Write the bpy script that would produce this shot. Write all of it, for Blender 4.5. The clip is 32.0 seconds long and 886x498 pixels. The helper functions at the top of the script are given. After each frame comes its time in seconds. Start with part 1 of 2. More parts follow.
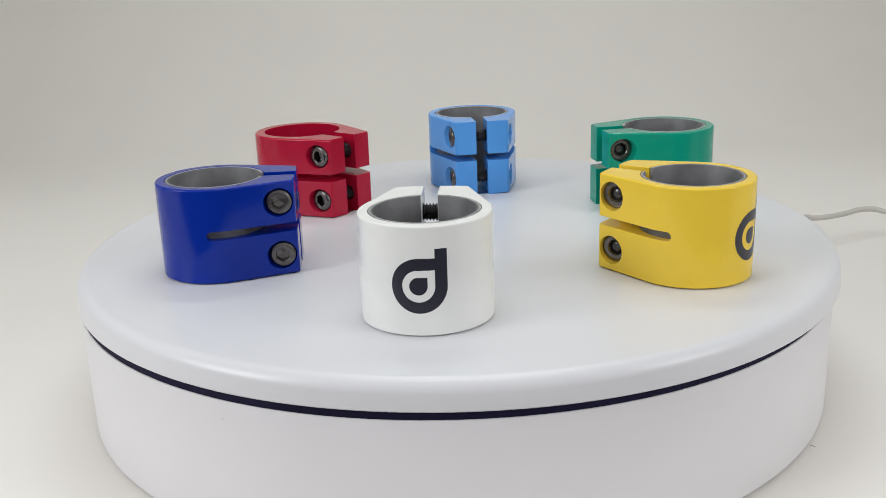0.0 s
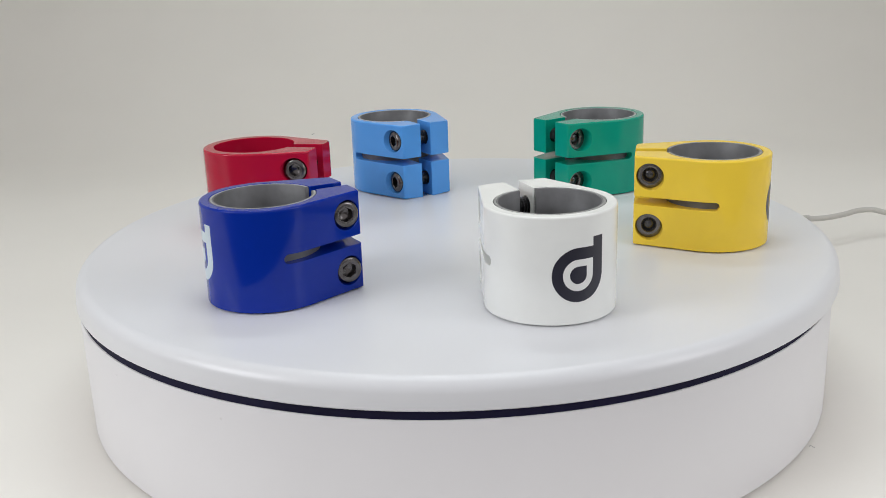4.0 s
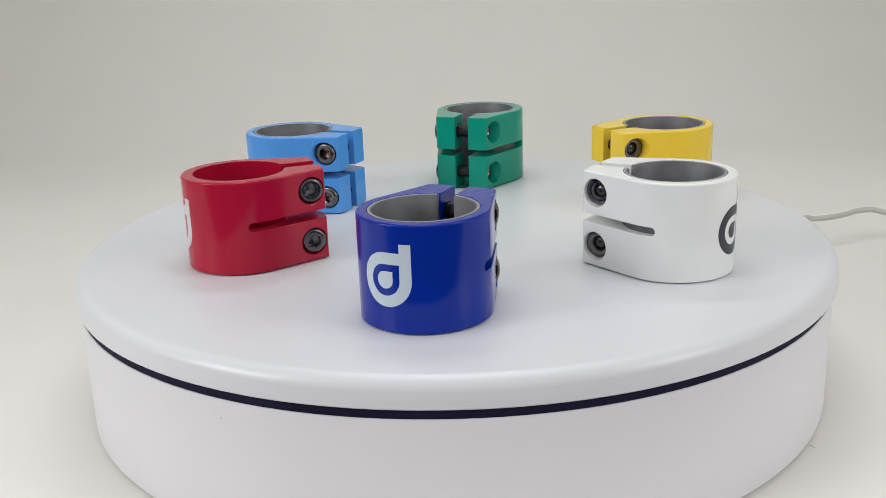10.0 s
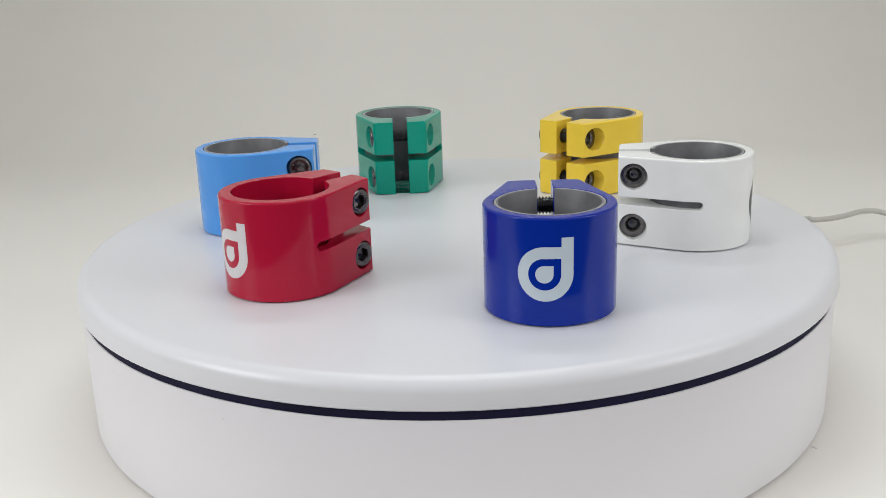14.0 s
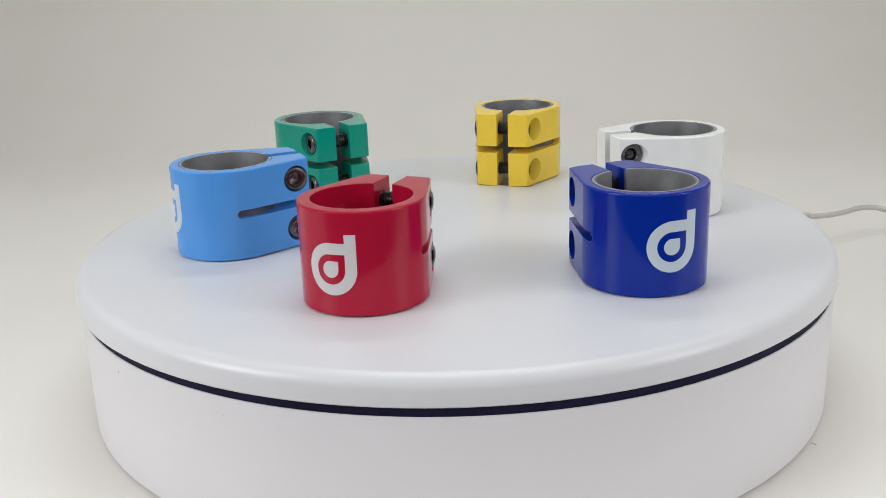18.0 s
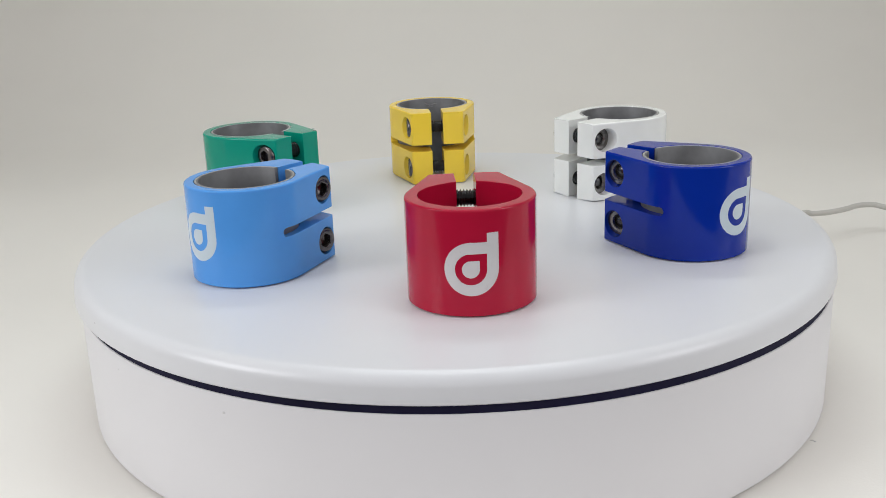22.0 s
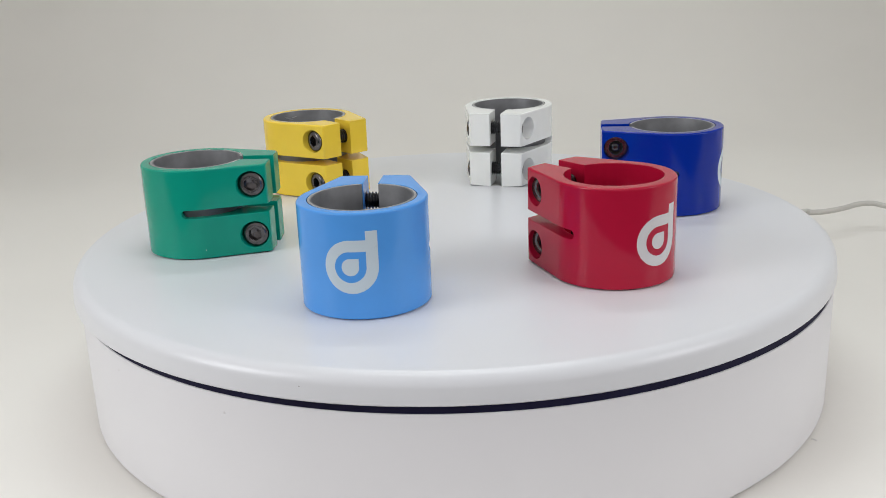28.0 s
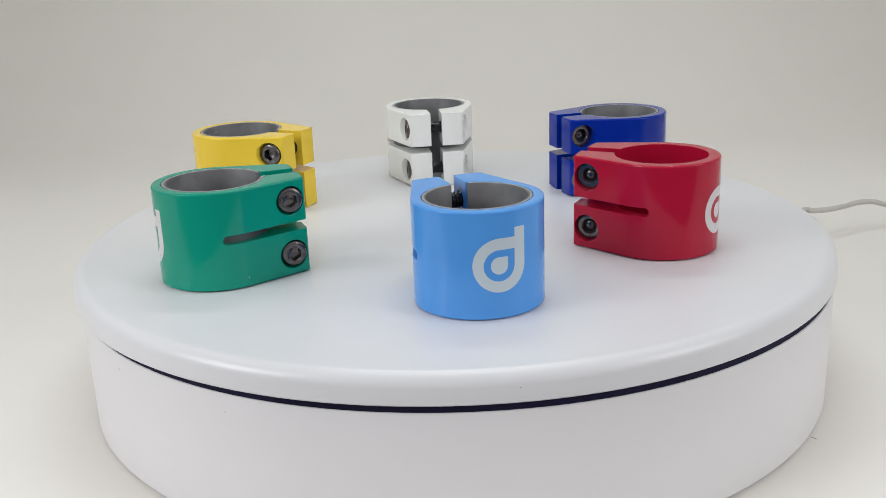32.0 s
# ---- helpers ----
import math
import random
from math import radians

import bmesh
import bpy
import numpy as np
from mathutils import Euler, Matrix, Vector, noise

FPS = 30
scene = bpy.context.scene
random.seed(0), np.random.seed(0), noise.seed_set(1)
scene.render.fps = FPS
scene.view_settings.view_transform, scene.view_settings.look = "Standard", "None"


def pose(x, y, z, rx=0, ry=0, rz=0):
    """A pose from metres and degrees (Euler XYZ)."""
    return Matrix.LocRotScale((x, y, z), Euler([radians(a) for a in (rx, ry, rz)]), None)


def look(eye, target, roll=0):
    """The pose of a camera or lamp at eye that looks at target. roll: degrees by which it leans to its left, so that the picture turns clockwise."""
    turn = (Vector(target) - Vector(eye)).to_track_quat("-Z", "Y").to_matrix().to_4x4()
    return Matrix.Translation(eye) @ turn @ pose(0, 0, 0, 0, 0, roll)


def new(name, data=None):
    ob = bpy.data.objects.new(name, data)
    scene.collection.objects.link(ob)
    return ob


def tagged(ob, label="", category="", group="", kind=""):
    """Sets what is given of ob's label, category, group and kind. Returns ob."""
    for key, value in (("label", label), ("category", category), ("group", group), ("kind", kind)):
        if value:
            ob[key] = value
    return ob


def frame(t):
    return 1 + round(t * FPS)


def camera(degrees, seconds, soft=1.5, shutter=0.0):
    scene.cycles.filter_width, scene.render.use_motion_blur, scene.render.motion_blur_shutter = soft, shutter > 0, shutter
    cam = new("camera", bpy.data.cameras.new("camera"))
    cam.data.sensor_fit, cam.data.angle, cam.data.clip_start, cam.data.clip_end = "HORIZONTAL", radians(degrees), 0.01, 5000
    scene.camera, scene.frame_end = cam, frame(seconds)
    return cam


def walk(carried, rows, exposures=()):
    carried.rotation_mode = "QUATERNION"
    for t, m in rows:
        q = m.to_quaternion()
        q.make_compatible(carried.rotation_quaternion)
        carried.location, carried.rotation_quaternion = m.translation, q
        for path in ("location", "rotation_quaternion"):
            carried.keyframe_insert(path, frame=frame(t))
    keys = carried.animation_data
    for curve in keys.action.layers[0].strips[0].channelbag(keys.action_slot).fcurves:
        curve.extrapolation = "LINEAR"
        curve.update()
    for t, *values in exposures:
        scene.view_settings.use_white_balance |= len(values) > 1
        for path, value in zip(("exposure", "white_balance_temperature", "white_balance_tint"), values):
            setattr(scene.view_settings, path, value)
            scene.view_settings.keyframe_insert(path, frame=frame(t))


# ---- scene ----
cam = camera(48.27, 32.0, soft=0.9)
TOP = 0.0572         # height of the turntable's plate over the floor
EYE = (0.0, -0.3875, TOP + 0.1103)
TRIPOD = [  # seconds, sideways shift and lift in millimetres, tilt, lean, turn
    (0, -2.57, 0.54, 72.971, -2.058, 0.291), (1, -2.49, 0.46, 73.042, -2.066, 0.281), (2, -2.36, 0.36, 73.079, -2.052, 0.286),
    (3, -2.21, 0.25, 73.039, -2.031, 0.307), (4, -2.10, 0.18, 73.028, -2.013, 0.300), (5, -2.03, 0.12, 73.072, -1.998, 0.310),
    (6, -2.00, 0.06, 73.093, -1.992, 0.325), (7, -2.05, -0.02, 73.115, -1.999, 0.307), (8, -2.17, 0.03, 73.158, -2.005, 0.293),
    (9, -2.15, 0.01, 73.066, -1.983, 0.301), (10, -2.16, -0.00, 73.025, -1.965, 0.323), (11, -2.26, 0.07, 73.080, -1.958, 0.340),
    (12, -2.49, 0.10, 73.070, -1.952, 0.379), (13, -2.58, 0.12, 73.021, -1.954, 0.382), (14, -2.54, 0.13, 73.073, -1.961, 0.356),
    (15, -2.64, 0.11, 73.037, -1.972, 0.334), (16, -2.82, 0.03, 72.883, -1.980, 0.336), (17, -2.89, 0.04, 72.923, -1.982, 0.319),
    (18, -2.84, 0.04, 72.884, -1.972, 0.291), (19, -2.86, -0.01, 72.827, -1.965, 0.257), (20, -3.02, 0.06, 72.889, -1.966, 0.240),
    (21, -3.17, 0.06, 72.902, -1.965, 0.218), (22, -3.31, 0.02, 72.737, -1.961, 0.215), (23, -3.37, 0.07, 72.791, -1.973, 0.190),
    (24, -3.42, 0.09, 72.785, -1.998, 0.180), (25, -3.39, 0.09, 72.730, -2.028, 0.185), (26, -3.36, 0.10, 72.804, -2.049, 0.163),
    (27, -3.40, 0.08, 72.795, -2.070, 0.153), (28, -3.59, 0.03, 72.717, -2.089, 0.181), (29, -3.70, 0.13, 72.728, -2.104, 0.144),
    (30, -3.84, 0.21, 72.736, -2.118, 0.139), (31, -3.87, 0.24, 72.589, -2.111, 0.163), (32, -3.82, 0.26, 72.613, -2.118, 0.160),
]
walk(cam, [(t, pose(EYE[0] + dx / 1000, EYE[1], EYE[2] + dz / 1000, tilt, 0, turn) @ pose(0, 0, 0, 0, 0, lean))
           for t, dx, dz, tilt, lean, turn in TRIPOD],
     exposures=((0.0, 0.0), (32.0, 0.0)))

# ---- light ----
world = bpy.data.worlds.new("world")
scene.world = world
world.use_nodes = True
world.node_tree.nodes["Background"].inputs["Color"].default_value = (1.0, 0.963, 0.968, 1)
world.node_tree.nodes["Background"].inputs["Strength"].default_value = 0.55


def area(name, eye, target, sx, sy, watts, color):
    lamp = bpy.data.lights.new(name, "AREA")
    lamp.shape, lamp.size, lamp.size_y, lamp.energy, lamp.color = "RECTANGLE", sx, sy, watts, color
    ob = new(name, lamp)
    ob.matrix_world = look(eye, target)
    return ob


area("led_strip_front", (0.0, -0.06, 0.70), (0.0, 0.02, 0.0), 0.40, 0.03, 0.85, (0.93, 0.985, 1.0))
area("led_strip_rear", (0.0, 0.26, 0.70), (0.0, 0.14, 0.0), 0.40, 0.03, 0.90, (0.90, 0.99, 1.0))
area("soft_lamp_left", (-0.85, -0.45, 0.52), (0.0, 0.02, 0.05), 0.40, 0.40, 3.9, (0.96, 0.98, 1.0))
area("soft_lamp_right", (0.85, -0.45, 0.52), (0.0, 0.02, 0.05), 0.40, 0.40, 2.4, (0.96, 0.98, 1.0))


# ---- materials ----
def material(name, color, rough=0.5, metal=0.0, coat=0.0, vary=0.06, scale=60.0, bump=0.0, bump_scale=400.0,
             rough_vary=0.08, spec=0.5):
    m = bpy.data.materials.new(name)
    m.use_nodes = True
    nt = m.node_tree
    bsdf = nt.nodes["Principled BSDF"]
    tc = nt.nodes.new("ShaderNodeTexCoord")
    big = nt.nodes.new("ShaderNodeTexNoise")
    big.inputs["Scale"].default_value = scale
    big.inputs["Detail"].default_value = 5
    nt.links.new(tc.outputs["Object"], big.inputs["Vector"])
    ramp = nt.nodes.new("ShaderNodeValToRGB")
    lo = [c * (1 - vary) for c in color]
    hi = [min(1.0, c * (1 + vary)) for c in color]
    ramp.color_ramp.elements[0].position, ramp.color_ramp.elements[1].position = 0.3, 0.7
    ramp.color_ramp.elements[0].color, ramp.color_ramp.elements[1].color = (*lo, 1), (*hi, 1)
    nt.links.new(big.outputs["Fac"], ramp.inputs["Fac"])
    nt.links.new(ramp.outputs["Color"], bsdf.inputs["Base Color"])
    fine = nt.nodes.new("ShaderNodeTexNoise")
    fine.inputs["Scale"].default_value = bump_scale
    fine.inputs["Detail"].default_value = 3
    nt.links.new(tc.outputs["Object"], fine.inputs["Vector"])
    mr = nt.nodes.new("ShaderNodeMapRange")
    mr.inputs["To Min"].default_value = max(0.02, rough - rough_vary)
    mr.inputs["To Max"].default_value = min(1.0, rough + rough_vary)
    nt.links.new(fine.outputs["Fac"], mr.inputs["Value"])
    nt.links.new(mr.outputs["Result"], bsdf.inputs["Roughness"])
    if bump:
        bp = nt.nodes.new("ShaderNodeBump")
        bp.inputs["Strength"].default_value = bump
        bp.inputs["Distance"].default_value = 0.0003
        nt.links.new(fine.outputs["Fac"], bp.inputs["Height"])
        nt.links.new(bp.outputs["Normal"], bsdf.inputs["Normal"])
    bsdf.inputs["Metallic"].default_value = metal
    bsdf.inputs["Specular IOR Level"].default_value = spec
    bsdf.inputs["Coat Weight"].default_value = coat
    bsdf.inputs["Coat Roughness"].default_value = 0.08
    return m


PAPER = material("white_backdrop_fabric", (0.82, 0.797, 0.755), 0.9, vary=0.02, scale=6, bump=0.15, bump_scale=900, spec=0.2)
TENT = material("white_tent_fabric", (0.86, 0.845, 0.82), 0.85, vary=0.03, scale=8, spec=0.2)


def let_through(m, share, color):
    """Lets a share of the light behind a fabric shine through it."""
    nt = m.node_tree
    mix, thin = nt.nodes.new("ShaderNodeMixShader"), nt.nodes.new("ShaderNodeBsdfTranslucent")
    thin.inputs["Color"].default_value = (*color, 1)
    mix.inputs["Fac"].default_value = share
    nt.links.new(nt.nodes["Principled BSDF"].outputs["BSDF"], mix.inputs[1])
    nt.links.new(thin.outputs["BSDF"], mix.inputs[2])
    nt.links.new(mix.outputs["Shader"], nt.nodes["Material Output"].inputs["Surface"])


let_through(TENT, 0.35, (0.9, 0.885, 0.87))
DESK = material("dark_desk_laminate", (0.035, 0.033, 0.032), 0.5, vary=0.2, scale=12, spec=0.3)
PLATE = material("white_satin_plastic", (0.704, 0.713, 0.741), 0.30, vary=0.012, scale=14, bump_scale=90, rough_vary=0.02)
BASE = material("white_base_plastic", (0.725, 0.718, 0.735), 0.42, vary=0.015, scale=18, bump_scale=90, rough_vary=0.03)
# Near-black that puts the shade of narrow gaps into the colour.
GAP_SHADE = material("near_black_gap_shade", (0.010, 0.009, 0.030), 0.6, vary=0.2, scale=40, spec=0.1)
CABLE = material("white_cable_rubber", (0.52, 0.505, 0.47), 0.75, vary=0.03, scale=80)
SLEEVE = material("grey_steel_sleeve", (0.175, 0.177, 0.184), 0.50, metal=0.28, vary=0.2, scale=130, bump=0.05, bump_scale=1600)
BARE = material("bare_steel_edge", (0.42, 0.43, 0.435), 0.32, metal=0.6, vary=0.25, scale=300)
GUN = material("gunmetal_bolt_steel", (0.138, 0.129, 0.129), 0.24, metal=0.95, vary=0.25, scale=500, bump=0.05, bump_scale=2500)
THREAD = material("black_oxide_thread", (0.085, 0.085, 0.09), 0.2, metal=0.85, vary=0.2, scale=500)
NUT = material("dark_nut_steel", (0.18, 0.17, 0.165), 0.22, metal=0.9, vary=0.25, scale=400)
SCUFF = material("pale_grey_scuff", (0.70, 0.69, 0.70), 0.6, vary=0.08, scale=300)
CHIP = material("chipped_primer", (0.62, 0.66, 0.60), 0.7, vary=0.15, scale=900)
DUST = material("grey_dust_fibre", (0.40, 0.39, 0.39), 0.9, vary=0.2, scale=300)
PALE_PRINT = material("pale_blue_grey_print", (0.56, 0.65, 0.71), 0.3, vary=0.02, scale=90)
WARM_PRINT = material("pale_grey_print", (0.64, 0.625, 0.635), 0.3, vary=0.02, scale=90)
DARK_PRINT = material("dark_navy_print", (0.020, 0.020, 0.034), 0.32, vary=0.1, scale=90)


def enamel(name, color):
    return material(name, color, 0.11, spec=0.27, coat=0.0, vary=0.03, scale=70, bump=0.04, bump_scale=650, rough_vary=0.03)


# ---- building blocks ----
def mesh_of(name, bm, mat, sharp=32.0):
    bmesh.ops.recalc_face_normals(bm, faces=bm.faces[:])
    for f in bm.faces:
        f.smooth = True
    for e in bm.edges:
        e.smooth = not (len(e.link_faces) == 2 and e.calc_face_angle(0) > radians(sharp))
    me = bpy.data.meshes.new(name)
    bm.to_mesh(me)
    bm.free()
    me.materials.append(mat)
    return me


def part(name, bm, mat, parent=None, label="", sharp=32.0):
    ob = new(name, mesh_of(name, bm, mat, sharp) if isinstance(bm, bmesh.types.BMesh) else bm)
    ob.parent = parent
    if label:
        tagged(ob, label)
    return ob


def box(bm, x0, x1, y0, y1, z0, z1):
    v = [bm.verts.new((x, y, z)) for z in (z0, z1) for y in (y0, y1) for x in (x0, x1)]
    for q in ((0, 2, 3, 1), (4, 5, 7, 6), (0, 1, 5, 4), (2, 6, 7, 3), (0, 4, 6, 2), (1, 3, 7, 5)):
        bm.faces.new([v[i] for i in q])


def lathe(profile, segs=96, axis="z", at=(0, 0, 0), bm=None, shape=None):
    """Turns (radius, height) pairs round an axis. shape: per ring, a function of the angle that scales its radius."""
    bm = bm or bmesh.new()
    rings = []
    for i, (r, h) in enumerate(profile):
        ring = []
        for k in range(segs):
            a = 2 * math.pi * k / segs
            rr = r * (shape[i](a) if shape and shape[i] else 1.0)
            c, s = rr * math.cos(a), rr * math.sin(a)
            p = (c, s, h) if axis == "z" else (h, c, s)
            ring.append(bm.verts.new((p[0] + at[0], p[1] + at[1], p[2] + at[2])))
        rings.append(ring)
    for a, b in zip(rings, rings[1:]):
        for k in range(segs):
            bm.faces.new((a[k], a[(k + 1) % segs], b[(k + 1) % segs], b[k]))
    return bm, rings


def capped(profile, segs=96, axis="z", at=(0, 0, 0), shape=None):
    bm, rings = lathe(profile, segs, axis, at, None, shape)
    bm.faces.new(rings[0][::-1])
    bm.faces.new(rings[-1])
    return bm


def arc(cx, cy, r, a0, a1, n):
    return [(cx + r * math.cos(radians(a0 + (a1 - a0) * i / n)), cy + r * math.sin(radians(a0 + (a1 - a0) * i / n)))
            for i in range(n + 1)]


def prism(outline, z0, z1):
    bm = bmesh.new()
    lo = [bm.verts.new((x, y, z0)) for x, y in outline]
    hi = [bm.verts.new((x, y, z1)) for x, y in outline]
    n = len(outline)
    bm.faces.new(lo[::-1])
    bm.faces.new(hi)
    for i in range(n):
        bm.faces.new((lo[i], lo[(i + 1) % n], hi[(i + 1) % n], hi[i]))
    bmesh.ops.recalc_face_normals(bm, faces=bm.faces[:])
    return bm


def rounded(bm, picks, width, segs=3):
    edges = [e for e in bm.edges if picks(e)]
    bmesh.ops.bevel(bm, geom=edges, offset=width, segments=segs, profile=0.5, affect="EDGES", clamp_overlap=False)
    return bm


def carved(bm, cutters, bevel):
    """The mesh of bm after the cutters are taken from it and its edges are rounded."""
    def temp(b):
        me = bpy.data.meshes.new("temp")
        b.to_mesh(me)
        b.free()
        return new("temp", me)
    ob = temp(bm)
    tools = [temp(c) for c in cutters]
    for t in tools:
        mod = ob.modifiers.new("cut", "BOOLEAN")
        mod.operation, mod.object, mod.solver = "DIFFERENCE", t, "EXACT"
    mod = ob.modifiers.new("round", "BEVEL")
    mod.width, mod.segments, mod.limit_method, mod.angle_limit, mod.use_clamp_overlap = bevel, 2, "ANGLE", radians(48), False
    me = bpy.data.meshes.new_from_object(ob.evaluated_get(bpy.context.evaluated_depsgraph_get()))
    for o in (ob, *tools):
        bpy.data.objects.remove(o)
    out = bmesh.new()
    out.from_mesh(me)
    bpy.data.meshes.remove(me)
    return out


# ---- the photo tent ----
def backdrop():
    """Floor that sweeps up into the rear wall in one sheet."""
    line = [(-0.235, 0.0), (0.0, 0.0), (0.42, 0.0)]
    line += [(0.42 + y, z + 0.34) for y, z in arc(0, 0, 0.34, -90, 0, 28)][1:] + [(0.76, 0.719)]
    back = [(0.764, 0.719)] + [(0.42 + y, z + 0.34) for y, z in arc(0, 0, 0.344, 0, -90, 28)] + [(-0.235, -0.004)]
    bm = prism(line + back, -0.62, 0.62)
    bmesh.ops.transform(bm, matrix=Matrix(((0, 0, 1, 0), (1, 0, 0, 0), (0, 1, 0, 0), (0, 0, 0, 1))), verts=bm.verts[:])
    ob = part("backdrop", bm, PAPER)
    return tagged(ob, "seamless off-white fabric backdrop sweeping up from the floor", "backdrop", kind="structure")


backdrop()


def wall(name, x0, x1, y0, y1, z0, z1, mat, label):
    bm = bmesh.new()
    box(bm, x0, x1, y0, y1, z0, z1)
    return tagged(part(name, bm, mat), label, "wall", kind="structure")


wall("wall_left", -0.63, -0.622, -0.20, 0.78, -0.003, 0.72, TENT, "white translucent side panel of the photo tent")
wall("wall_right", 0.622, 0.63, -0.20, 0.78, -0.003, 0.72, TENT, "white translucent side panel of the photo tent")
wall("ceiling", -0.63, 0.63, -0.20, 0.78, 0.72, 0.728, TENT, "white top panel of the photo tent")

wall("desk", -1.5, 1.5, -1.6, 1.1, -0.044, -0.004, DESK, "dark desk top under the photo tent")

# ---- the turntable ----
R_PLATE, R_BASE = 0.1472, 0.1455


def turntable():
    root = tagged(new("turntable"), "round white motorised turntable with a smooth plate on a drum base", "turntable")
    z0 = TOP - 0.0120
    base = capped([(R_BASE - 0.0012, 0.0008), (R_BASE - 0.0004, 0.0010), (R_BASE, 0.0016), (R_BASE, z0 - 0.0005), (R_BASE - 0.0002, z0 - 0.0001),
                   (R_BASE - 0.0006, z0)], 180)
    part("base", base, BASE, root, "white cylindrical base with a faint sheen")
    # Added ring, near-black to paint the contact shade under the raised base.
    part("foot_ring", capped([(R_BASE - 0.0045, 0.0), (R_BASE - 0.0045, 0.0010)], 120), GAP_SHADE, root, "added near-black ring painting the contact shade under the base")
    # Near-black ring just behind the base's edge paints the gap dark.
    seam = capped([(R_BASE - 0.0006, z0 - 0.002), (R_BASE - 0.0006, TOP - 0.0085)], 160)
    part("seam_ring", seam, GAP_SHADE, root, "near-black ring painting the shade of the gap under the plate")
    for a, z, w in ((-92.1, 0.0185, 0.0003), (-118.5, 0.0395, 0.0005), (-139.0, 0.0400, 0.0004)):
        x, y = (R_BASE + 0.00005) * math.cos(radians(a)), (R_BASE + 0.00005) * math.sin(radians(a))
        mark = bmesh.new()
        bmesh.ops.create_icosphere(mark, subdivisions=2, radius=w)
        bmesh.ops.transform(mark, matrix=pose(x, y, z, 0, 0, a) @ Matrix.Diagonal((0.25, 1, 0.8, 1)), verts=mark.verts[:])
        part("scuff", mark, SCUFF, root, "tiny grey scuff")
    burr = bmesh.new()
    bmesh.ops.create_icosphere(burr, subdivisions=2, radius=0.0005)
    bmesh.ops.transform(burr, matrix=pose((R_BASE - 0.0002) * math.cos(radians(-64.2)), (R_BASE - 0.0002) * math.sin(radians(-64.2)), z0 - 0.0001, 0, 0, -64.2)
                        @ Matrix.Diagonal((0.5, 1.3, 0.8, 1)), verts=burr.verts[:])
    part("burr", burr, BASE, root, "tiny moulding burr on the base's edge")
    rim = [(R_PLATE - 0.0052 + 0.0046 * (x / 0.0046), -0.0046 + z) for x, z in arc(0, 0, 0.0046, 8, 90, 10)]
    low = [(R_PLATE - 0.003, -0.0095), (R_PLATE - 0.0009, -0.0092), (R_PLATE - 0.0003, -0.0087), (R_PLATE - 0.0002, -0.0083)]
    plate = capped(low + rim, 200)
    plate_ob = part("plate", plate, PLATE, root, "white satin rotating plate with a rounded rim")
    a = radians(-275.4)
    fleck = bmesh.new()
    bmesh.ops.create_icosphere(fleck, subdivisions=2, radius=0.00035)
    bmesh.ops.transform(fleck, matrix=pose((R_PLATE - 0.00065) * math.cos(a), (R_PLATE - 0.00065) * math.sin(a), -0.0047, 0, 0, -275.4)
                        @ Matrix.Diagonal((0.3, 1.2, 0.8, 1)), verts=fleck.verts[:])
    part("fleck", fleck, DUST, plate_ob, "tiny dark fleck on the rim")
    return root, plate_ob


table, plate = turntable()


# ---- the clamps ----
R, H = 20.95, 34.2                    # outer radius and height, in millimetres
FLAT = 18.7                          # turn of the flanks that run in to the lugs
Y_END, Y_BOLT, Z_BOLTS = 29.0, 23.2, (7.6, 26.8)
MM = Matrix.Diagonal((0.001, 0.001, 0.001, 1))


def clamp_body(bore, half):
    x_end = (R - math.sin(radians(FLAT)) * Y_END) / math.cos(radians(FLAT))
    inner = math.degrees(math.acos(half / bore))
    ux, uy = math.sin(radians(FLAT)), -math.cos(radians(FLAT))
    corner = [(x_end - 1.1 * (1 - k) ** 2 + 1.1 * k * k * ux, Y_END + 1.1 * k * k * uy) for k in (0, 0.3, 0.5, 0.7, 1)]
    outer = arc(0, 0, R, FLAT, FLAT - 180 - 2 * FLAT, 89)
    hole = arc(0, 0, bore, 180 - inner, 360 + inner, 84)
    pts = [(half, Y_END)] + corner + outer + [(-x, y) for x, y in corner[::-1]] + [(-half, Y_END)] + hole
    bm = prism(pts, 0.0, H)

    def outer_rim(e):
        return abs(e.verts[0].co.z - e.verts[1].co.z) < 0.01 and all(v.co.xy.length > bore + 1.5 and (v.co.y < 0 or abs(v.co.x) > half + 0.1) for v in e.verts)

    rounded(bm, lambda e: outer_rim(e) and e.verts[0].co.z > 1, 0.75, 5)
    rounded(bm, lambda e: outer_rim(e) and e.verts[0].co.z < 0.01, 1.7, 1)
    for v in bm.verts:
        if 0.5 < v.co.z < 2.0:
            v.co.z = 0.55
    slot = prism([(y, z) for y, z in [(40, 15.95), (40, 19.05)] + arc(-0.1, 17.5, 1.55, 90, 270, 12)], -40, 40)
    bmesh.ops.transform(slot, matrix=Matrix(((0, 0, 1, 0), (1, 0, 0, 0), (0, 1, 0, 0), (0, 0, 0, 1))), verts=slot.verts[:])
    bmesh.ops.recalc_face_normals(slot, faces=slot.faces[:])
    cutters = [slot]
    for z in Z_BOLTS:
        cutters.append(capped([(5.05, 8.5), (5.05, 40)], 40, "x", (0, Y_BOLT, z)))
        cutters.append(capped([(5.05, -40), (5.05, -8.0)], 40, "x", (0, Y_BOLT, z)))
        cutters.append(capped([(3.3, -20), (3.3, 20)], 32, "x", (0, Y_BOLT, z)))
    for c in cutters:
        bmesh.ops.recalc_face_normals(c, faces=c.faces[:])
    out = carved(bm, cutters, 0.22)
    bmesh.ops.transform(out, matrix=MM, verts=out.verts[:])
    return out


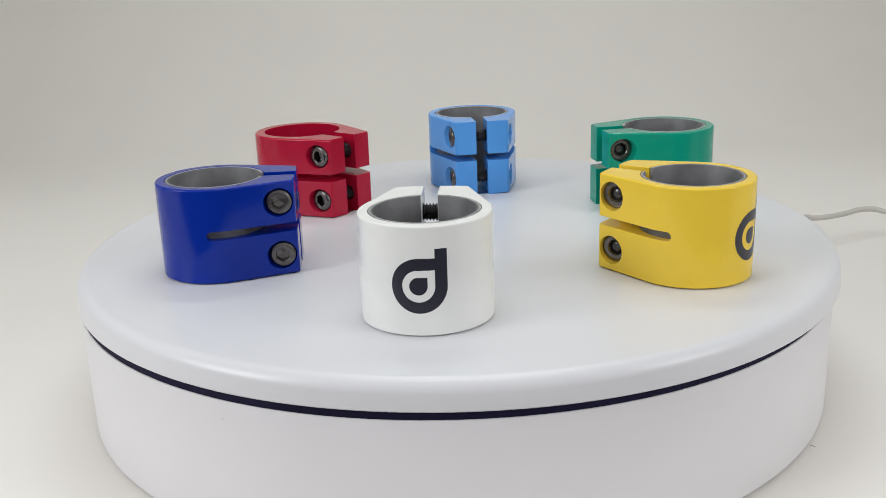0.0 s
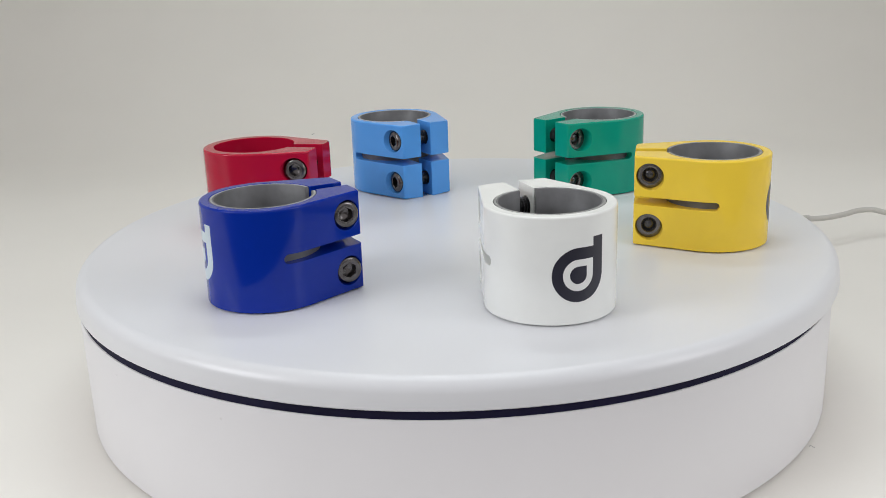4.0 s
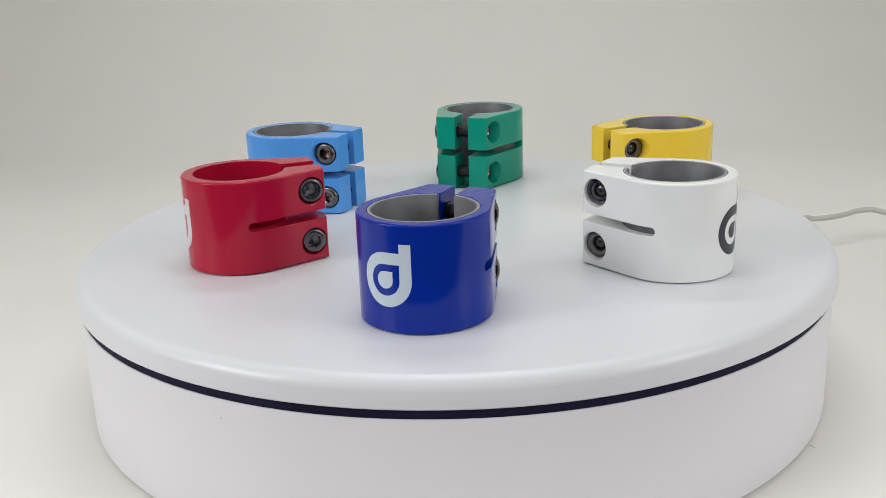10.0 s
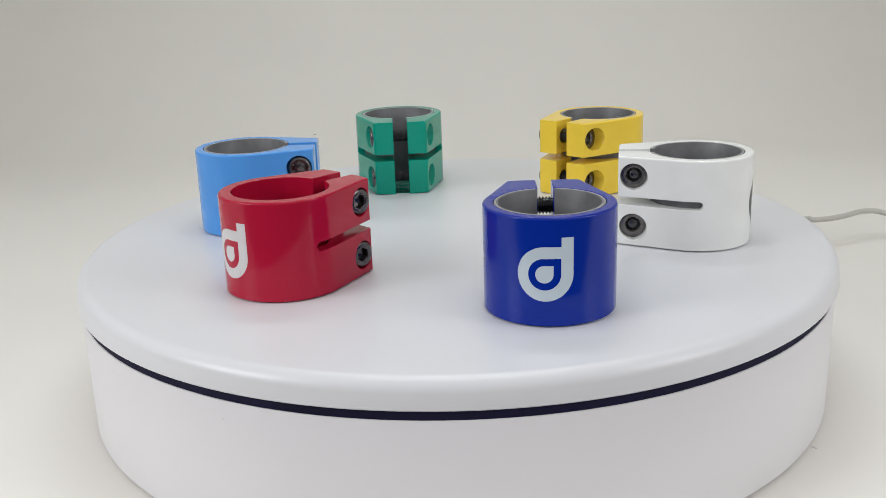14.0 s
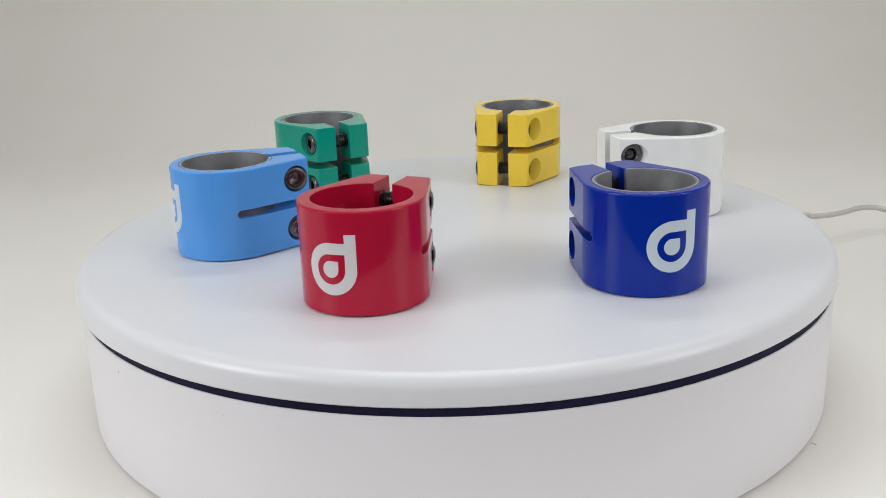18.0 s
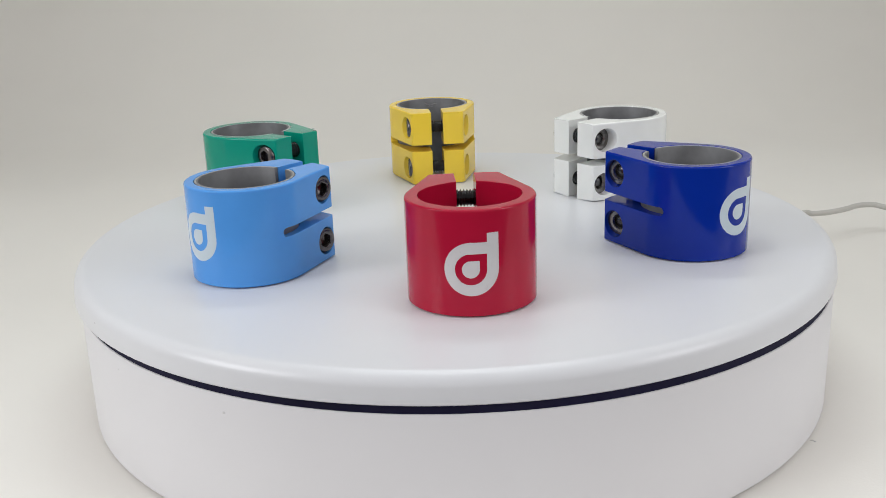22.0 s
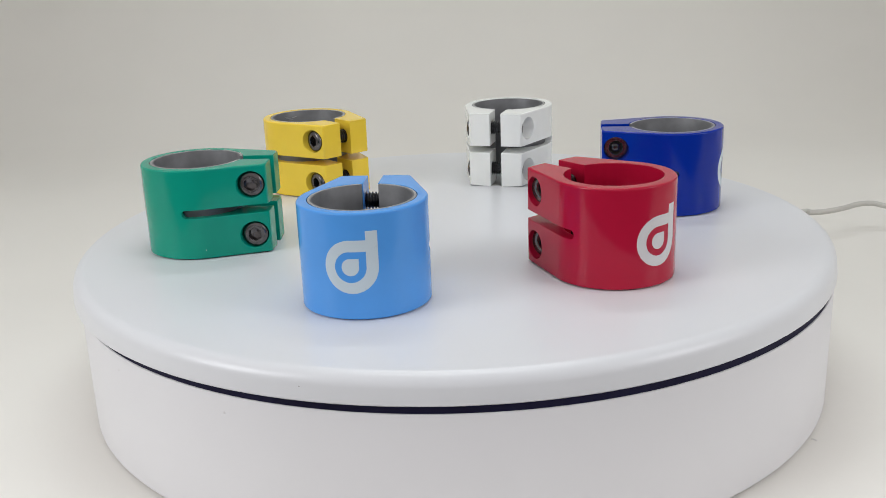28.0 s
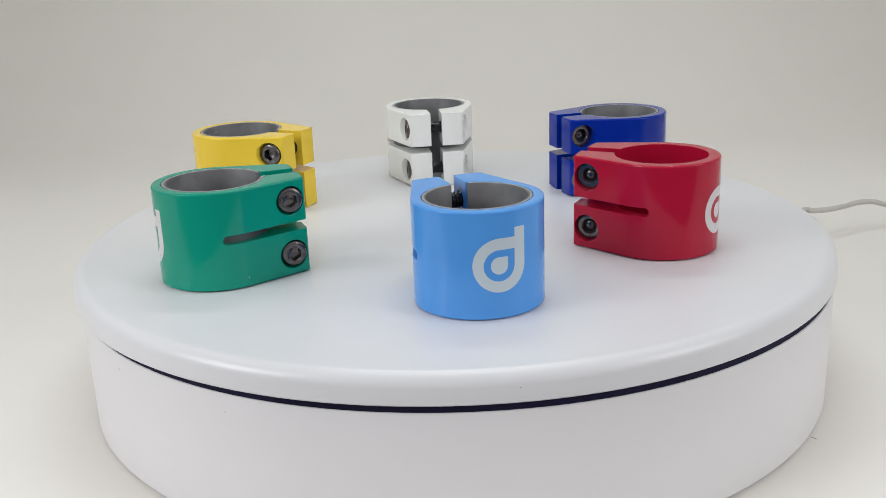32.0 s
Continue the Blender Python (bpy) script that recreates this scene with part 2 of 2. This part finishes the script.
def even_shading(me):
    """Sets the normals of a clamp's body: true to the cylinder, its flanks and the rounded upper rim, flat on the large faces."""
    cf, sf, edge = math.cos(radians(FLAT)), math.sin(radians(FLAT)), 0.75
    own = [Vector(c.vector) for c in me.corner_normals]
    up = Vector((0, 0, 1))
    for f in me.polygons:
        for i in f.loop_indices:
            p = me.vertices[me.loops[i].vertex_index].co * 1000
            side = Vector((p.x, p.y, 0)).normalized() if p.y <= R * sf + 0.02 else Vector((math.copysign(cf, p.x), sf, 0))
            if abs(f.normal.z) > 0.99 or f.area > 1.2e-5 and f.normal.dot(side) < 0.9:
                own[i] = f.normal.copy()
            elif abs(f.normal.z) < 0.05 and f.normal.dot(side) > 0.9:
                own[i] = side
            elif p.z > H - edge - 0.02 and f.normal.z > 0.05 and f.normal.dot(side) > 0.02 and Vector(f.center).xy.length * 1000 > 17.8:
                k = min(max((p.z - H + edge) / edge, 0.0), 1.0)
                own[i] = (side * math.sqrt(1 - k * k) + up * k).normalized()
    me.normals_split_custom_set(own)


def sleeve_mesh(half):
    ri, ro = 16.05, 17.36
    a = math.degrees(math.acos((half + 0.25) / ro))
    b = math.degrees(math.acos((half + 0.25) / ri))
    pts = arc(0, 0, ro, 180 - a, 360 + a, 84) + arc(0, 0, ri, 360 + b, 180 - b, 84)
    bm = carved(prism(pts, 0.3, H - 0.12), [], 0.16)
    bmesh.ops.transform(bm, matrix=MM, verts=bm.verts[:])
    return bm


def sleeve_rim():
    """The bare upper edge of the sleeve."""
    pts = arc(0, 0, 17.3, 180 - 79.0, 360 + 79.0, 84) + arc(0, 0, 16.6, 360 + 78.5, 180 - 78.5, 84)
    bm = prism(pts, H - 0.3, H - 0.06)
    bmesh.ops.transform(bm, matrix=MM, verts=bm.verts[:])
    return bm


def hexed(a):
    k = (a + math.pi / 6) % (math.pi / 3) - math.pi / 6
    return 1.0 / math.cos(k)


def bolt_head(z):
    """A socket cap head that looks to +x, with its hexagon."""
    prof = [(4.4, 8.55), (4.75, 8.9), (4.75, 12.7), (4.62, 13.25), (4.25, 13.7), (3.7, 13.92), (2.7, 13.95), (2.36, 13.9), (2.22, 13.7), (2.16, 11.0), (1.6, 10.9), (0.3, 10.3)]
    shape = [None] * 7 + [hexed] * 3 + [None] * 2
    bm = capped(prof, 48, "x", (0, Y_BOLT, z), shape)
    bmesh.ops.transform(bm, matrix=MM, verts=bm.verts[:])
    return bm


def bolt_thread(z):
    prof = [(0.2, -10.25), (0.9, -10.17), (1.6, -9.95), (2.1, -9.55), (2.2, -8.6)]
    x = -8.6
    while x < 8.3:
        prof += [(2.36, x), (3.04, x + 0.42), (3.04, x + 0.54), (2.36, x + 0.96)]
        x += 1.1
    bm = capped(prof, 24, "x", (0, Y_BOLT, z))
    bmesh.ops.transform(bm, matrix=MM, verts=bm.verts[:])
    return bm


def nut_mesh(z):
    """The round threaded nut in the other lug, looking to -x."""
    prof = [(3.25, -8.02), (4.5, -8.05), (4.9, -8.3), (4.92, -10.5), (4.8, -10.8), (4.5, -10.92), (2.95, -10.75), (2.8, -10.6),
            (2.32, -10.0), (2.26, -9.8), (2.26, -8.2)]
    bm = lathe(prof, 40, "x", (0, Y_BOLT, z))[0]
    bmesh.ops.transform(bm, matrix=MM, verts=bm.verts[:])
    return bm


def drop(cx, cz, r, corner, n=40):
    """A round drop whose upper right runs out into a point at corner."""
    pts = arc(cx, cz, r, 100, 360, n)
    return pts + [corner]


def emblem_mesh(du, dz):
    """The printed emblem: a ring-shaped drop with a short bar, and a small drop in it, wrapped round the front."""
    bm = bmesh.new()

    def loop(pts):
        vs = [bm.verts.new((u, z, 0)) for u, z in pts]
        return [bm.edges.new((vs[i], vs[(i + 1) % len(vs)])) for i in range(len(vs))]

    outer = arc(-0.95, 16.05, 8.47, 92, 360, 56) + [(7.52, 27.35), (3.87, 27.35), (3.87, 24.5)]
    hole = drop(-1.15, 16.0, 4.92, (3.8, 20.92))
    bmesh.ops.triangle_fill(bm, edges=loop(outer) + loop(hole), use_beauty=True)
    bmesh.ops.triangle_fill(bm, edges=loop(drop(-1.19, 16.0, 2.72, (1.53, 18.72))), use_beauty=True)
    for k in range(-19, 16):
        bmesh.ops.bisect_plane(bm, geom=bm.verts[:] + bm.edges[:] + bm.faces[:], plane_co=(k * 0.5 + 0.013, 0, 0), plane_no=(1, 0, 0))
    for v in bm.verts:
        a = (v.co.x + du) / R
        v.co = ((R + 0.03) * math.sin(a) * 0.001, -(R + 0.03) * math.cos(a) * 0.001, (v.co.y + dz) * 0.001)
    return bm


CLAMPS = [
    # colour word, paint, print, sleeve, half the gap, place and turn on the plate, shift of the print in millimetres
    ("white", (0.83, 0.845, 0.825), DARK_PRINT, True, 2.6, (-0.00940, -0.09390, -4.31), (0.47, -0.05)),
    ("deep blue", (0.0005, 0.023, 0.30), PALE_PRINT, True, 2.6, (-0.08583, -0.03871, -85.46), (-2.0, 0.9)),
    ("crimson red", (0.42, 0.007, 0.036), WARM_PRINT, False, 3.3, (-0.06591, 0.05236, -129.16), (-0.5, -0.4)),
    ("sky blue", (0.088, 0.325, 0.78), PALE_PRINT, True, 2.55, (0.01124, 0.08755, -172.96), (0.0, 1.3)),
    ("sea green", (0.002, 0.295, 0.205), WARM_PRINT, True, 3.3, (0.09242, 0.03532, -260.27), (0.0, 0.0)),
    ("warm yellow", (0.87, 0.612, 0.058), DARK_PRINT, True, 2.75, (0.08112, -0.06095, -306.41), (0.0, 0.0)),
]
rim_me = mesh_of("rim", sleeve_rim(), BARE)
head_me = [mesh_of("bolt", bolt_head(z), GUN) for z in Z_BOLTS]
thread_me = [mesh_of("thread", bolt_thread(z), THREAD) for z in Z_BOLTS]
nut_me = [mesh_of("nut", nut_mesh(z), NUT) for z in Z_BOLTS]


def clamp(word, paint, ink, sleeved, half, shift):
    tail = "grey inner sleeve, on the turntable" if sleeved else "bare inside, on the turntable"
    root = tagged(new("scooter_clamp"), "glossy %s metal tube clamp, %s" % (word, tail), "clamp", "ring of clamps")
    body = part("body", clamp_body(17.55 if sleeved else 16.6, half), enamel(word.replace(" ", "_") + "_enamel", paint), root, "glossy %s enamelled body" % word)
    even_shading(body.data)
    if sleeved:
        inner = part("sleeve", sleeve_mesh(half), SLEEVE, root, "grey steel sleeve")
        part("rim", rim_me, BARE, inner, "bare worn upper edge")
    for i in range(2):
        b = part("bolt", head_me[i], GUN, root, "gunmetal socket bolt")
        part("thread", thread_me[i], THREAD, b, "black thread")
        part("nut", nut_me[i], NUT, root, "dark round nut")
    part("emblem", emblem_mesh(*shift), ink, root, "%s printed drop-shaped emblem" % ("dark navy" if ink is DARK_PRINT else "pale grey"))
    return root


clamps = [clamp(word, paint, ink, sleeved, half, shift) for word, paint, ink, sleeved, half, place, shift in CLAMPS]


def chipped_edge():
    """Flakes of bare primer along the bore's upper edge."""
    bm = bmesh.new()
    rng = random.Random(4)
    for k in range(34):
        ang, r = radians(rng.choice((rng.uniform(96, 150), rng.uniform(150, 240), rng.uniform(60, 80)))), 17.42 + rng.uniform(-0.12, 0.2)
        ret = bmesh.ops.create_icosphere(bm, subdivisions=1, radius=1.0)
        size = rng.uniform(0.09, 0.26)
        m = Matrix.Translation((r * math.cos(ang), r * math.sin(ang), H)) @ Matrix.Rotation(ang, 4, "Z") @ Matrix.Diagonal((size, size * rng.uniform(1.0, 2.4), 0.05, 1))
        bmesh.ops.transform(bm, matrix=MM @ m, verts=ret["verts"])
    return bm


part("chipped_edge", chipped_edge(), CHIP, clamps[4], "flakes of pale primer on the bore's edge")


def bore_scratch():
    """Pale marks scratched into the inner wall of a sleeve."""
    bm = bmesh.new()
    for a0, a1, z0, z1, w in ((-104, -92, 31.6, 30.9, 0.16), (-92, -83, 30.9, 31.9, 0.2), (-97, -88, 30.2, 30.4, 0.13), (-86, -80, 31.2, 32.3, 0.12)):
        last = None
        for k in range(7):
            a, z = radians(a0 + (a1 - a0) * k / 6), z0 + (z1 - z0) * (k / 6) ** 1.5
            w_k = w * (0.35 + math.sin(math.pi * k / 6))
            pair = [bm.verts.new((16.03 * math.cos(a) * 0.001, 16.03 * math.sin(a) * 0.001, (z + d * w_k) * 0.001)) for d in (-1, 1)]
            if last:
                bm.faces.new((last[0], pair[0], pair[1], last[1]))
            last = pair
    return bm


part("scratch", bore_scratch(), BARE, next(c for c in clamps[5].children if c.name.startswith("sleeve")), "pale scratches on the inner wall")


def nick(owner, name, at, size, turn, mat, label):
    """A small flat mark on a clamp: its place and half sizes in millimetres."""
    bm = bmesh.new()
    bmesh.ops.create_icosphere(bm, subdivisions=2, radius=1.0)
    bmesh.ops.transform(bm, matrix=MM @ pose(*at, 0, 0, turn) @ Matrix.Diagonal((*size, 1)), verts=bm.verts[:])
    part(name, bm, mat, owner, label)


nick(clamps[4], "fleck", (20.11, 5.88, 3.67), (0.06, 0.14, 0.20), 16, CHIP, "tiny pale fleck")
nick(clamps[4], "chip", (-14.15, 22.1, 2.62), (0.30, 0.85, 0.10), 0, THREAD, "dark chip at the nut's pocket")
nick(clamps[5], "chip", (-17.3, 13.3, 18.98), (0.55, 0.8, 0.14), 20, THREAD, "dark burr on the slot's edge")
nick(clamps[5], "chip", (-14.1, 17.6, 19.0), (0.4, 0.7, 0.12), 20, THREAD, "dark burr on the slot's edge")
nick(clamps[0], "chip", (6.4, 15.75, H - 0.02), (0.55, 0.30, 0.16), -22, BARE, "bright burr on the sleeve's edge")


# ---- cable and dust ----
def tube(points, r, sides=10):
    """A smooth tube through points."""
    pts = [Vector(p) for p in points]
    fine = []
    for i in range(len(pts) - 1):
        p0, p1, p2, p3 = pts[max(i - 1, 0)], pts[i], pts[i + 1], pts[min(i + 2, len(pts) - 1)]
        for k in range(8):
            s = k / 8
            fine.append(0.5 * ((2 * p1) + (p2 - p0) * s + (2 * p0 - 5 * p1 + 4 * p2 - p3) * s * s + (3 * p1 - p0 - 3 * p2 + p3) * s ** 3))
    fine.append(pts[-1])
    bm = bmesh.new()
    rings = []
    for i, p in enumerate(fine):
        d = (fine[min(i + 1, len(fine) - 1)] - fine[max(i - 1, 0)]).normalized()
        a = d.cross(Vector((0, 0, 1))).normalized()
        b = a.cross(d)
        rings.append([bm.verts.new(p + r * (math.cos(t) * a + math.sin(t) * b)) for t in (2 * math.pi * k / sides for k in range(sides))])
    for a, b in zip(rings, rings[1:]):
        for k in range(sides):
            bm.faces.new((a[k], a[(k + 1) % sides], b[(k + 1) % sides], b[k]))
    bm.faces.new(rings[0][::-1])
    bm.faces.new(rings[-1])
    return bm


cable = part("power_cable", tube([(0.118, 0.098, 0.012), (0.160, 0.126, 0.014), (0.1960, 0.1465, 0.0155), (0.2019, 0.1452, 0.0155), (0.2120, 0.1470, 0.0155), (0.2238, 0.1529, 0.0155),
             (0.2305, 0.1577, 0.0155), (0.2364, 0.1601, 0.0155), (0.2425, 0.1594, 0.0155), (0.2468, 0.1557, 0.0150),
             (0.272, 0.132, 0.012), (0.34, 0.09, 0.004), (0.55, 0.06, 0.003), (0.618, 0.06, 0.003)], 0.0015), CABLE)
tagged(cable, "thin white power cable looping behind the turntable", "cable")
hair = part("dust_fibre", tube([(0.1188, -0.0850, 0.0006), (0.1194, -0.0852, 0.0009), (0.1198, -0.0857, 0.0007), (0.1204, -0.0859, 0.0006)], 0.00011, 6), DUST)
tagged(hair, "tiny curled grey dust fibre on the backdrop floor", "dust")


speck = bmesh.new()
bmesh.ops.create_icosphere(speck, subdivisions=2, radius=0.0011)
bmesh.ops.transform(speck, matrix=pose(-0.1205, 0.500, 0.0096, 12, 0, 35) @ Matrix.Diagonal((1.6, 0.3, 0.5, 1)), verts=speck.verts[:])
tagged(part("dust_speck", speck, DUST), "small dark dust speck on the backdrop", "dust")


# ---- turning ----
LEAN = 0.00107          # how far the plate leans from true, in radians
SPIN = ((0, 0.07), (4, 24.21), (8, 48.04), (12, 71.98), (16, 95.62), (20, 119.63), (24, 143.60), (28, 167.74), (32, 191.57))


def spin(t):
    for (t0, a0), (t1, a1) in zip(SPIN, SPIN[1:]):
        if t <= t1:
            return a0 + (a1 - a0) * (t - t0) / (t1 - t0)


def plate_pose(t):
    lean = Matrix.Rotation(LEAN, 4, Vector((math.sin(radians(-142.9)), -math.cos(radians(-142.9)), 0)))
    return pose(0, 0, TOP, 0, 0, spin(t)) @ lean


def motions():
    times = list(range(33))
    walk(plate, [(t, plate_pose(t) @ pose(0.0008, 0, 0)) for t in times])
    for ob, row in zip(clamps, CLAMPS):
        x, y, turn = row[5]
        walk(ob, [(t, plate_pose(t) @ pose(x, y, 0, 0, 0, turn)) for t in times])


motions()
